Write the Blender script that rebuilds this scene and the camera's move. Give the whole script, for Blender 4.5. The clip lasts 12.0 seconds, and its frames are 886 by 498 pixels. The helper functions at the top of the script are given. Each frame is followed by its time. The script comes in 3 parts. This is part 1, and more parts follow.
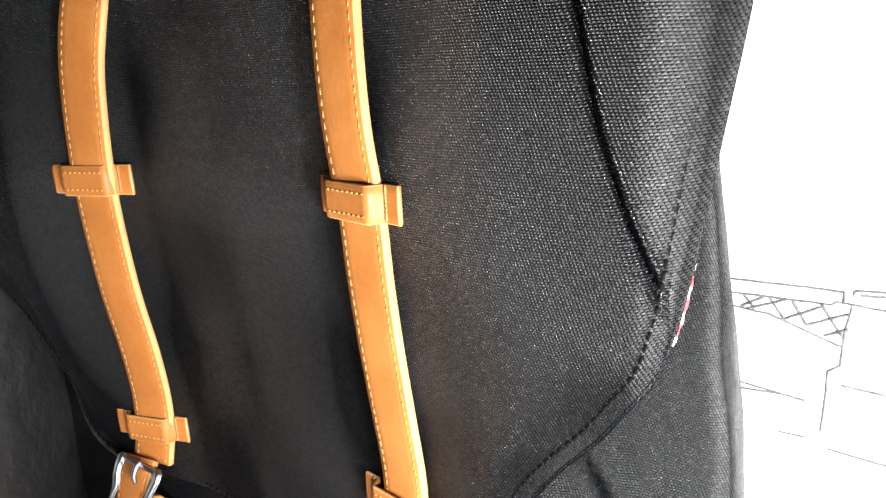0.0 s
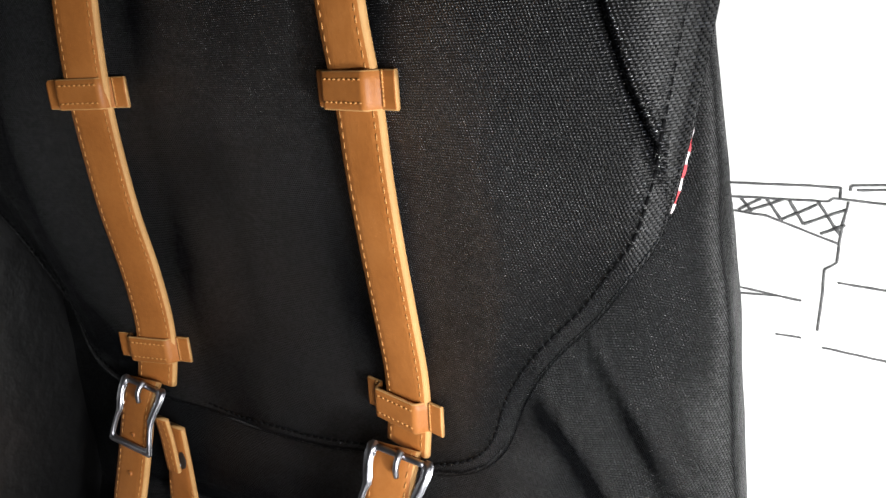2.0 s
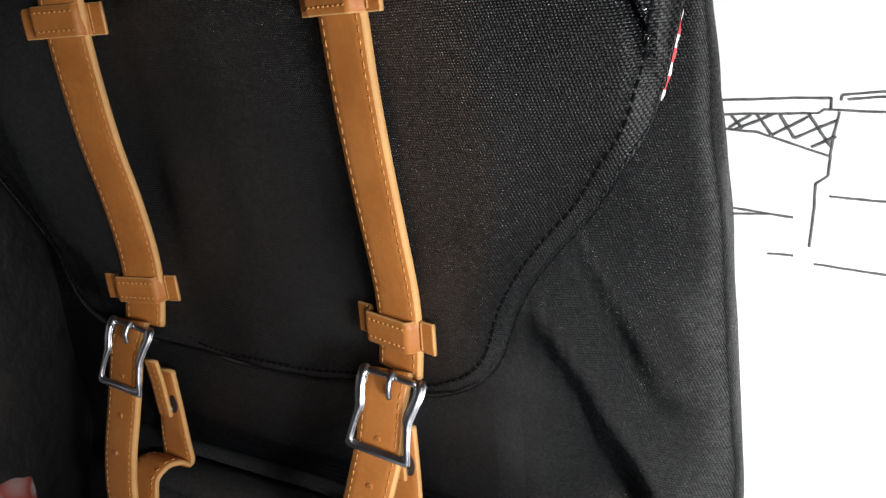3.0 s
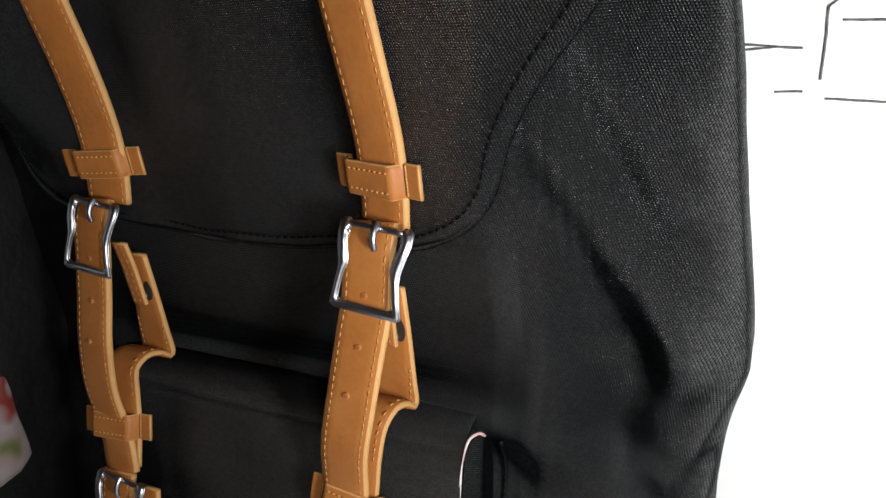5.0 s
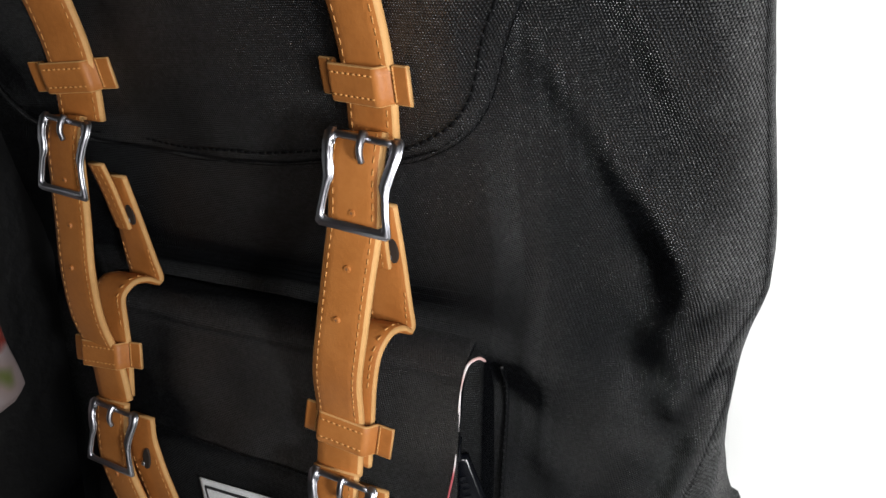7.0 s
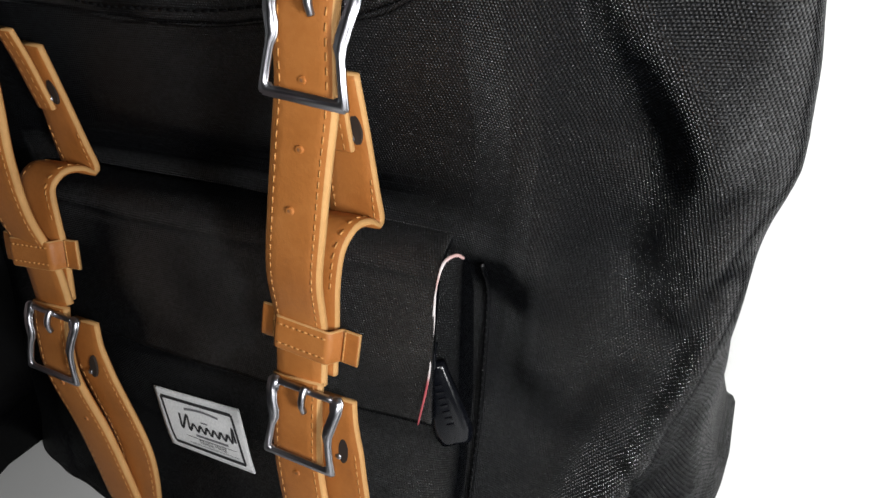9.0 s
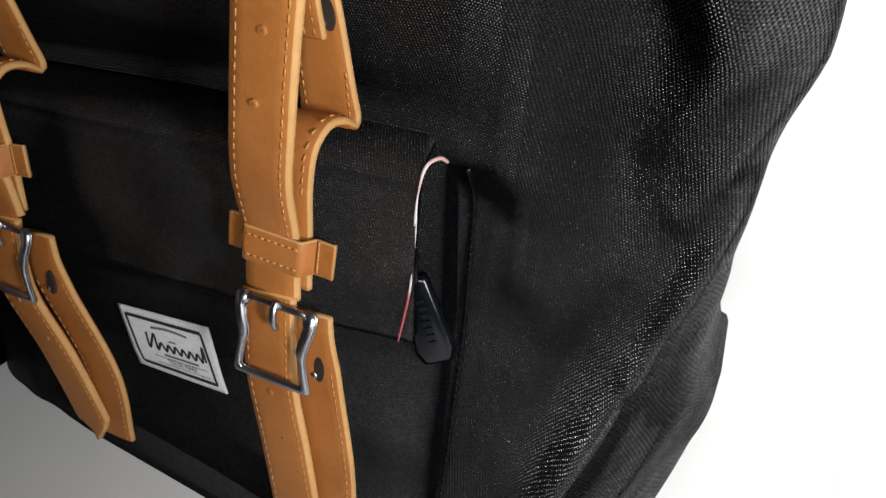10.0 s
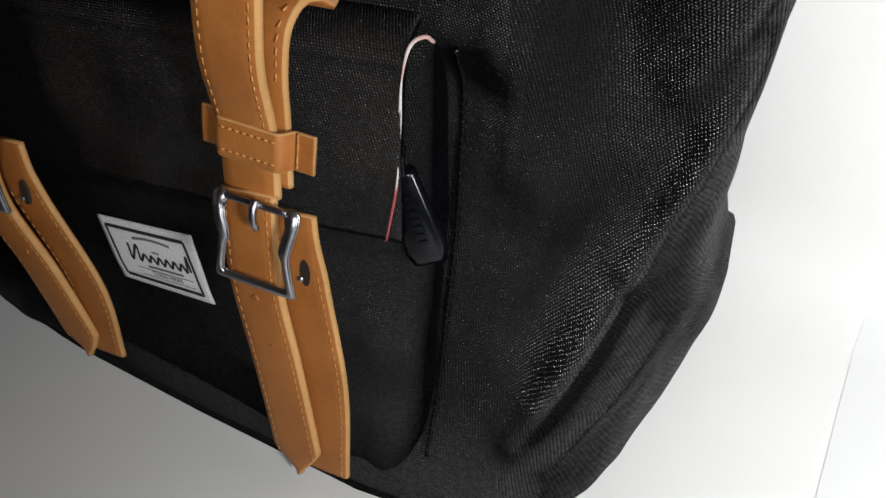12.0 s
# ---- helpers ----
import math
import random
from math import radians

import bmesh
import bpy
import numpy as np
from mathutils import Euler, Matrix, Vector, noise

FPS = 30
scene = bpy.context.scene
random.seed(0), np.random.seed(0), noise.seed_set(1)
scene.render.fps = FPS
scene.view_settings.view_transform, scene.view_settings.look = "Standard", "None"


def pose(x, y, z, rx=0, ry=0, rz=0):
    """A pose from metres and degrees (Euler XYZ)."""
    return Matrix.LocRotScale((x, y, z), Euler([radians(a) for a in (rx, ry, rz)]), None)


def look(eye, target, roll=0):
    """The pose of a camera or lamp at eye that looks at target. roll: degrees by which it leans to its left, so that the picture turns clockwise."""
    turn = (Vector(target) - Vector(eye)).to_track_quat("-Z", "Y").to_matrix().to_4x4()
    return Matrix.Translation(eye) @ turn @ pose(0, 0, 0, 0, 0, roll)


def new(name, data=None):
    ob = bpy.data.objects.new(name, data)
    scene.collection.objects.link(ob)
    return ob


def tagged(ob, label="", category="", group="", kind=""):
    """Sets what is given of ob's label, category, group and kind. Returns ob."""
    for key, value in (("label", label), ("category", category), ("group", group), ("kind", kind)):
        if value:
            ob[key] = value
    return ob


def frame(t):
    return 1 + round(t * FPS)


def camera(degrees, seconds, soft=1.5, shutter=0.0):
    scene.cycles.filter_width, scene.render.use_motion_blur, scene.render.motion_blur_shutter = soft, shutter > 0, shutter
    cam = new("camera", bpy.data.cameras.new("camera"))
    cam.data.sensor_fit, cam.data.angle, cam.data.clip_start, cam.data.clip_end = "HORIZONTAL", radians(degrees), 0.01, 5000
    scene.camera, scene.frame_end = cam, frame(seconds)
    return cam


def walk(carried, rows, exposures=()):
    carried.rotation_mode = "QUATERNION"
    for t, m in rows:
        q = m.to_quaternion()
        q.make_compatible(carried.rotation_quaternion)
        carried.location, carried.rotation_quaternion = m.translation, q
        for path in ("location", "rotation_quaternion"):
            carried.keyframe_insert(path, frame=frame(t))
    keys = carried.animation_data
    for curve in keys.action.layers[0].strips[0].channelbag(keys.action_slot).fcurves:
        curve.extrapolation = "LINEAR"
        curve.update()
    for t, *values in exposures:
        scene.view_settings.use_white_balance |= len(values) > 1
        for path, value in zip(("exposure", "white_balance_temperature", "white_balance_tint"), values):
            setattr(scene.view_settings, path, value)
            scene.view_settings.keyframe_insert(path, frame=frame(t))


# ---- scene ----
cam = camera(64.87, 12.0, soft=1.5)
ROWS = [
    (0.0, 0.2432, -0.2737, 0.5137, 74.71, 2.23, 28.81),
    (0.5, 0.2454, -0.2756, 0.5054, 74.20, 2.54, 28.60),
    (1.0, 0.2460, -0.2773, 0.5018, 73.93, 2.79, 28.48),
    (1.5, 0.2468, -0.2807, 0.4907, 73.50, 2.97, 28.26),
    (2.0, 0.2462, -0.2838, 0.4806, 72.94, 3.09, 28.31),
    (2.5, 0.2466, -0.2872, 0.4655, 72.21, 3.46, 27.76),
    (3.0, 0.2478, -0.2886, 0.4510, 71.68, 4.06, 27.26),
    (5.0, 0.2402, -0.2836, 0.4038, 66.76, 5.65, 25.38),
    (5.5, 0.2398, -0.2791, 0.4007, 65.51, 6.09, 25.60),
    (6.0, 0.2375, -0.2796, 0.3961, 64.25, 6.21, 25.90),
    (6.5, 0.2387, -0.2735, 0.3910, 62.71, 6.51, 25.75),
    (7.0, 0.2367, -0.2664, 0.3872, 61.31, 6.54, 25.78),
    (9.0, 0.2234, -0.2371, 0.3590, 53.31, 5.81, 24.54),
    (9.5, 0.2194, -0.2308, 0.3519, 50.41, 5.39, 24.18),
    (10.0, 0.2167, -0.2273, 0.3377, 47.57, 4.67, 23.63),
    (10.5, 0.2152, -0.2246, 0.3336, 45.44, 5.22, 23.52),
    (11.0, 0.2168, -0.2235, 0.3255, 43.92, 5.43, 23.26),
    (11.5, 0.2165, -0.2242, 0.3222, 43.00, 5.35, 23.70),
    (12.0, 0.2193, -0.2248, 0.3158, 42.07, 5.62, 23.16),
]
EXPOSURES = [(0.0, 1.45), (0.6, 1.1), (1.2, 0.48), (1.6, 0.2), (2.5, -0.22), (3.2, -0.4), (5.0, -0.5), (9.0, -0.5), (10.5, -0.7), (12.0, -0.95)]
walk(cam, [(t, pose(x, y, z, rx, ry, rz)) for t, x, y, z, rx, ry, rz in ROWS], EXPOSURES)

# ---- light: a shop interior, lit by three added lamps out of view ----
world = bpy.data.worlds.new("shop")
scene.world = world
world.use_nodes = True
world.node_tree.nodes["Background"].inputs["Color"].default_value = (1.0, 0.99, 0.97, 1)
world.node_tree.nodes["Background"].inputs["Strength"].default_value = 0.03


def area_lamp(name, eye, target, size, power, colour):
    data = bpy.data.lights.new(name, "AREA")
    data.shape, data.size, data.size_y = "RECTANGLE", size[0], size[1]
    data.energy, data.color = power, colour
    ob = new(name, data)
    ob.matrix_world = look(eye, target)
    return tagged(ob, kind="structure")


# unseen fill lamps, added to brighten the pack, floor and board
area_lamp("near_fill_light", (0.31, -0.315, 0.40), (0.15, 0.0, 0.29), (0.06, 0.06), 1.0, (1.0, 0.995, 0.99))
area_lamp("right_fill_light", (0.50, -0.31, 0.30), (0.42, 0.05, 0.21), (0.10, 0.10), 5.2, (0.98, 0.99, 1.0))
area_lamp("overhead_fill_light", (0.30, -0.75, 1.60), (0.1, 0.0, 0.25), (0.40, 0.40), 0.2, (1.0, 0.99, 0.97))


# ---- materials ----
def material(name):
    m = bpy.data.materials.new(name)
    m.use_nodes = True
    nt = m.node_tree
    return m, nt, nt.nodes["Principled BSDF"]


def node(nt, kind, **values):
    n = nt.nodes.new(kind)
    for key, value in values.items():
        if key == "operation":
            n.operation = value
        elif key == "data_type":
            n.data_type = value
        else:
            n.inputs[key].default_value = value
    return n


def maths(nt, op, a, b=None, c=None):
    n = nt.nodes.new("ShaderNodeMath")
    n.operation = op
    for i, v in enumerate((a, b, c)):
        if v is None:
            continue
        if isinstance(v, (int, float)):
            n.inputs[i].default_value = v
        else:
            nt.links.new(v, n.inputs[i])
    return n.outputs[0]


def ramp(nt, fac, stops):
    n = nt.nodes.new("ShaderNodeValToRGB")
    while len(n.color_ramp.elements) < len(stops):
        n.color_ramp.elements.new(0.5)
    for e, (p, c) in zip(n.color_ramp.elements, stops):
        e.position, e.color = p, (*c, 1)
    nt.links.new(fac, n.inputs["Fac"])
    return n.outputs["Color"]


def noise_of(nt, coord, scale, detail=3.0, rough=0.6):
    n = node(nt, "ShaderNodeTexNoise", Scale=scale, Detail=detail, Roughness=rough)
    nt.links.new(coord, n.inputs["Vector"])
    return n.outputs["Fac"]


def bump(nt, height, strength, distance, before=None):
    n = node(nt, "ShaderNodeBump", Strength=strength, Distance=distance)
    nt.links.new(height, n.inputs["Height"])
    if before:
        nt.links.new(before, n.inputs["Normal"])
    return n.outputs["Normal"]


def fabric_material(name, dark, light, pitch=0.00125, turn=0.0):
    """Coarse woven polyester; the weave follows the UV map, which is in metres."""
    m, nt, p = material(name)
    uv = nt.nodes.new("ShaderNodeTexCoord").outputs["UV"]
    obj = nt.nodes.new("ShaderNodeTexCoord").outputs["Object"]
    if turn:
        mp = node(nt, "ShaderNodeMapping", Rotation=(0, 0, radians(turn)))
        nt.links.new(uv, mp.inputs["Vector"])
        uv = mp.outputs["Vector"]
    sep = nt.nodes.new("ShaderNodeSeparateXYZ")
    nt.links.new(uv, sep.inputs[0])
    wob = noise_of(nt, obj, 220.0, 2.0)
    u = maths(nt, "MULTIPLY", sep.outputs[0], 1.0 / pitch)
    v = maths(nt, "MULTIPLY", sep.outputs[1], 1.28 / pitch)
    u = maths(nt, "MULTIPLY_ADD", wob, 0.35, u)
    row = maths(nt, "FLOOR", v)
    u = maths(nt, "MULTIPLY_ADD", row, 0.3, u)
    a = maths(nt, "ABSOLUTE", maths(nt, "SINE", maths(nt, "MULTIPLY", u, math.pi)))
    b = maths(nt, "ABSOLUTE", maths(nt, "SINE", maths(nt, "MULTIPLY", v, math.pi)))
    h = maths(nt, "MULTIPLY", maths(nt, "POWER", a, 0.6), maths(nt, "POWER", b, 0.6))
    # every thread crossing differs a little in gloss and in painted brightness
    cell = nt.nodes.new("ShaderNodeCombineXYZ")
    nt.links.new(maths(nt, "FLOOR", u), cell.inputs[0])
    nt.links.new(row, cell.inputs[1])
    rnd = nt.nodes.new("ShaderNodeTexWhiteNoise")
    nt.links.new(cell.outputs[0], rnd.inputs["Vector"])
    big = noise_of(nt, obj, 14.0, 4.0)
    # shade in the weave's gaps and glints on thread tops go into the colour
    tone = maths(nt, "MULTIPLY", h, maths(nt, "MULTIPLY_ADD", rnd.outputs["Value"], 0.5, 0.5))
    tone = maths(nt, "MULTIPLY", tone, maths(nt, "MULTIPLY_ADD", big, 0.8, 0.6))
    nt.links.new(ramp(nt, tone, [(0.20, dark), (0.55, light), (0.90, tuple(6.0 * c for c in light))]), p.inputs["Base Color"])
    nt.links.new(maths(nt, "MULTIPLY_ADD", rnd.outputs["Value"], -0.14, 0.44), p.inputs["Roughness"])
    # sheen put in by view angle: glossy seen straight on, dulled at a slant
    slant = node(nt, "ShaderNodeLayerWeight", Blend=0.5).outputs["Facing"]
    gloss = nt.nodes.new("ShaderNodeMapRange")
    for key, value in zip(("From Min", "From Max", "To Min", "To Max"), (0.15, 0.45, 1.0, 0.05)):
        gloss.inputs[key].default_value = value
    nt.links.new(slant, gloss.inputs["Value"])
    nt.links.new(gloss.outputs["Result"], p.inputs["Specular IOR Level"])
    nt.links.new(maths(nt, "MULTIPLY", gloss.outputs["Result"], maths(nt, "MULTIPLY_ADD", rnd.outputs["Value"], 0.75, 0.05)), p.inputs["Coat Weight"])
    p.inputs["Coat Roughness"].default_value = 0.36
    crease = bump(nt, noise_of(nt, obj, 45.0, 4.0), 0.35, 0.003)
    threads = bump(nt, h, 1.0, 0.0015, crease)
    nt.links.new(threads, p.inputs["Normal"])
    nt.links.new(threads, p.inputs["Coat Normal"])
    return m


def leather_material(name, deep, mid, pale, rough=0.5):
    m, nt, p = material(name)
    obj = nt.nodes.new("ShaderNodeTexCoord").outputs["Object"]
    tone = maths(nt, "ADD", maths(nt, "MULTIPLY", noise_of(nt, obj, 30.0, 5.0), 0.75), maths(nt, "MULTIPLY", noise_of(nt, obj, 400.0, 3.0), 0.25))
    nt.links.new(ramp(nt, tone, [(0.3, deep), (0.52, mid), (0.75, pale)]), p.inputs["Base Color"])
    nt.links.new(maths(nt, "MULTIPLY_ADD", noise_of(nt, obj, 60.0), 0.3, rough - 0.15), p.inputs["Roughness"])
    p.inputs["Specular IOR Level"].default_value = 0.35
    fine = bump(nt, noise_of(nt, obj, 900.0, 3.0), 0.25, 0.0004)
    nt.links.new(bump(nt, noise_of(nt, obj, 90.0, 4.0), 0.3, 0.0012, fine), p.inputs["Normal"])
    return m


def plain_material(name, colour, rough=0.5, metal=0.0, vary=0.2, scale=40.0, bumpy=0.1, spec=0.5):
    m, nt, p = material(name)
    obj = nt.nodes.new("ShaderNodeTexCoord").outputs["Object"]
    n = noise_of(nt, obj, scale, 5.0)
    lo, hi = [c * (1 - vary) for c in colour], [min(1, c * (1 + vary)) for c in colour]
    nt.links.new(ramp(nt, n, [(0.3, lo), (0.7, hi)]), p.inputs["Base Color"])
    nt.links.new(maths(nt, "MULTIPLY_ADD", noise_of(nt, obj, scale * 4), 0.2, max(0.02, rough - 0.1)), p.inputs["Roughness"])
    p.inputs["Metallic"].default_value = metal
    p.inputs["Specular IOR Level"].default_value = spec
    if bumpy:
        nt.links.new(bump(nt, noise_of(nt, obj, scale * 10), bumpy, 0.001), p.inputs["Normal"])
    return m


def striped_material(name, pitch, share=0.52, red=(0.45, 0.04, 0.05)):
    """Red and white striped lining tape."""
    m, nt, p = material(name)
    uv = nt.nodes.new("ShaderNodeTexCoord").outputs["UV"]
    sep = nt.nodes.new("ShaderNodeSeparateXYZ")
    nt.links.new(uv, sep.inputs[0])
    s = maths(nt, "FRACT", maths(nt, "MULTIPLY", sep.outputs[1], 1 / pitch))
    nt.links.new(ramp(nt, s, [(share, (0.62, 0.57, 0.57)), (share + 0.04, red)]), p.inputs["Base Color"])
    p.inputs["Roughness"].default_value = 0.7
    return m


def tape_material(name, length):
    """Narrow lining tape, pale in the middle and pink to red at both ends."""
    m, nt, p = material(name)
    sep = nt.nodes.new("ShaderNodeSeparateXYZ")
    nt.links.new(nt.nodes.new("ShaderNodeTexCoord").outputs["UV"], sep.inputs[0])
    f = maths(nt, "MULTIPLY", sep.outputs[1], 1 / length)
    obj = nt.nodes.new("ShaderNodeTexCoord").outputs["Object"]
    f = maths(nt, "ADD", f, maths(nt, "MULTIPLY_ADD", noise_of(nt, obj, 300.0), 0.06, -0.03))
    red, pale, pink = (0.34, 0.06, 0.07), (0.62, 0.58, 0.57), (0.54, 0.34, 0.32)
    nt.links.new(ramp(nt, f, [(0.0, pink), (0.10, pink), (0.15, pale), (0.24, pink), (0.28, pale), (0.66, pale), (0.72, red), (1.0, red)]), p.inputs["Base Color"])
    p.inputs["Roughness"].default_value = 0.75
    return m


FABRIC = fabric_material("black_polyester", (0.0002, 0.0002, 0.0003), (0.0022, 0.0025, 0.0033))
LEATHER = leather_material("tan_leatherette", (0.30, 0.102, 0.022), (0.39, 0.140, 0.032), (0.46, 0.180, 0.046))
EDGE = leather_material("tan_cut_edge", (0.46, 0.24, 0.085), (0.55, 0.30, 0.11), (0.62, 0.36, 0.15), 0.7)
THREAD = plain_material("tan_thread", (0.52, 0.24, 0.065), 0.6, vary=0.25, scale=300.0)
DARK_THREAD = plain_material("black_thread", (0.003, 0.003, 0.0035), 0.8, spec=0.1, scale=300.0)
STEEL = plain_material("polished_gunmetal", (0.42, 0.42, 0.45), 0.33, metal=1.0, vary=0.15, bumpy=0.03)
HOLE = plain_material("hole_shadow", (0.02, 0.012, 0.008), 0.8)
PUNCH_SHADE = plain_material("punch_shade", (0.20, 0.085, 0.03), 0.8)
RUBBER = plain_material("black_rubber", (0.002, 0.0024, 0.004), 0.24, bumpy=0.03, spec=0.35)
STRIPE = striped_material("striped_lining", 0.0085, 0.45)
TAPE = tape_material("pale_lining", 0.09)
BOARD = plain_material("white_board", (0.81, 0.81, 0.795), 0.6, vary=0.02, scale=6.0, bumpy=0.04)
INK = plain_material("pencil_ink", (0.085, 0.085, 0.085), 0.8, vary=0.6, scale=400.0, bumpy=0.0)
ROOM_SHELL = plain_material("dark_room_shell", (0.06, 0.058, 0.057), 0.8, vary=0.05, scale=3.0)
WOVEN = plain_material("white_woven_label", (0.80, 0.80, 0.80), 0.7, vary=0.12, scale=900.0, bumpy=0.3)
WORN = plain_material("faded_print", (0.16, 0.16, 0.17), 0.7, vary=0.5, scale=1500.0, bumpy=0.0)
DARK_CLOTH = fabric_material("dark_cloth", (0.001, 0.001, 0.0013), (0.006, 0.006, 0.007))
ORANGE = plain_material("orange_plastic", (0.75, 0.22, 0.03), 0.5)
PAPER = plain_material("white_paper", (0.78, 0.78, 0.78), 0.7, vary=0.02, scale=8.0, bumpy=0.03)
PRINT = plain_material("black_print", (0.02, 0.02, 0.022), 0.7, bumpy=0.0)



def floral_material():
    m, nt, p = material("floral_print")
    obj = nt.nodes.new("ShaderNodeTexCoord").outputs["Object"]
    n = noise_of(nt, obj, 26.0, 1.5)
    nt.links.new(ramp(nt, n, [(0.32, (0.10, 0.12, 0.03)), (0.40, (0.26, 0.20, 0.19)), (0.52, (0.30, 0.25, 0.25)), (0.60, (0.22, 0.03, 0.02)), (0.70, (0.25, 0.15, 0.14))]), p.inputs["Base Color"])
    p.inputs["Roughness"].default_value = 0.5
    return m


FLORAL = floral_material()

# ---- mesh helpers ----
def mesh_object(name, bm, mats, parent=None, label="", smooth=True):
    me = bpy.data.meshes.new(name)
    bm.normal_update()
    bm.to_mesh(me)
    bm.free()
    for m in (mats if isinstance(mats, (list, tuple)) else [mats]):
        me.materials.append(m)
    me.polygons.foreach_set("use_smooth", [smooth] * len(me.polygons))
    ob = new(name, me)
    if parent:
        ob.parent = parent
    if label:
        tagged(ob, label=label)
    return ob


def part(name, bm, mats, parent, label="", smooth=True):
    return mesh_object(name, bm, mats, parent, label, smooth)


def sheet(point, nu, nv, closed=False, flat=False):
    """A grid surface from point(u, v), u and v from 0 to 1, with a UV map in metres.
    flat: the map is simply x and z."""
    bm = bmesh.new()
    uvl = bm.loops.layers.uv.new("UVMap")
    nn = nu if closed else nu + 1
    grid = [[Vector(point(i / nu, j / nv)) for i in range(nu + 1)] for j in range(nv + 1)]
    jm, im = nv // 2, nu // 2
    us, vs = [0.0], [0.0]
    for i in range(nu):
        us.append(us[-1] + (grid[jm][i + 1] - grid[jm][i]).length)
    for j in range(nv):
        vs.append(vs[-1] + (grid[j + 1][im] - grid[j][im]).length)
    vert = [[bm.verts.new(grid[j][i]) for i in range(nn)] for j in range(nv + 1)]
    for j in range(nv):
        for i in range(nu):
            k = (i + 1) % nn
            f = bm.faces.new((vert[j][i], vert[j][k], vert[j + 1][k], vert[j + 1][i]))
            for loop, (a, b) in zip(f.loops, ((i, j), (i + 1, j), (i + 1, j + 1), (i, j + 1))):
                loop[uvl].uv = (loop.vert.co.x, loop.vert.co.z) if flat else (us[a], vs[b])
    return bm, vert


def solid(ob, thickness, offset=-1.0):
    mod = ob.modifiers.new("thickness", "SOLIDIFY")
    mod.thickness, mod.offset = thickness, offset
    return ob


def interp(z, zs, ys):
    return float(np.interp(z, zs, ys))


def step(a, b, x):
    s = min(1.0, max(0.0, (x - a) / (b - a)))
    return s * s * (3 - 2 * s)


def smooth_path(points, n):
    """Catmull-Rom through the points, n steps evenly spaced."""
    p = [Vector(q) for q in points]
    p = [2 * p[0] - p[1]] + p + [2 * p[-1] - p[-2]]
    fine = []
    for i in range(1, len(p) - 2):
        for k in range(24):
            t = k / 24
            fine.append(0.5 * ((2 * p[i]) + (p[i + 1] - p[i - 1]) * t + (2 * p[i - 1] - 5 * p[i] + 4 * p[i + 1] - p[i + 2]) * t * t
                               + (3 * p[i] - p[i - 1] - 3 * p[i + 1] + p[i + 2]) * t ** 3))
    fine.append(p[-2])
    run = [0.0]
    for a, b in zip(fine, fine[1:]):
        run.append(run[-1] + (b - a).length)
    out = []
    for k in range(n + 1):
        s = run[-1] * k / n
        i = min(len(fine) - 2, max(0, int(np.searchsorted(run, s)) - 1))
        w = (s - run[i]) / max(1e-9, run[i + 1] - run[i])
        out.append(fine[i].lerp(fine[i + 1], min(1, max(0, w))))
    return out, run[-1]


def frames_along(path, side):
    """Tangent, side and outward normal at each place of a path; side is the rough way across."""
    out = []
    for i, q in enumerate(path):
        t = (path[min(i + 1, len(path) - 1)] - path[max(i - 1, 0)]).normalized()
        s = (Vector(side) - t * t.dot(Vector(side))).normalized()
        out.append((q, t, s, s.cross(t).normalized()))
    return out


def tube(path, radius, sides=10, closed=False, squash=1.0, side=(0, 1, 0)):
    bm = bmesh.new()
    uvl = bm.loops.layers.uv.new("UVMap")
    n = len(path)
    rings, run = [], [0.0]
    for i, q in enumerate(path):
        if closed:
            t = (path[(i + 1) % n] - path[i - 1]).normalized()
        else:
            t = (path[min(i + 1, n - 1)] - path[max(i - 1, 0)]).normalized()
        s = (Vector(side) - t * t.dot(Vector(side))).normalized()
        w = t.cross(s)
        r = radius(i / max(1, n - 1)) if callable(radius) else radius
        rings.append([bm.verts.new(q + (s * math.cos(a) * squash + w * math.sin(a)) * r) for a in [2 * math.pi * k / sides for k in range(sides)]])
        if i:
            run.append(run[-1] + (q - path[i - 1]).length)
    for i in range(n if closed else n - 1):
        a, b = rings[i], rings[(i + 1) % n]
        for k in range(sides):
            f = bm.faces.new((a[k], a[(k + 1) % sides], b[(k + 1) % sides], b[k]))
            for loop, (x, y) in zip(f.loops, ((k, 0), (k + 1, 0), (k + 1, 1), (k, 1))):
                loop[uvl].uv = (x / sides * 0.01, run[min(i + y, n - 1)])
    if not closed:
        bm.faces.new(rings[0][::-1])
        bm.faces.new(rings[-1])
    bmesh.ops.recalc_face_normals(bm, faces=bm.faces)
    return bm


def box_bm(bm, m, sx, sy, sz):
    made = bmesh.ops.create_cube(bm, size=1.0, matrix=m @ Matrix.Diagonal((sx, sy, sz, 1)))
    return made["verts"]


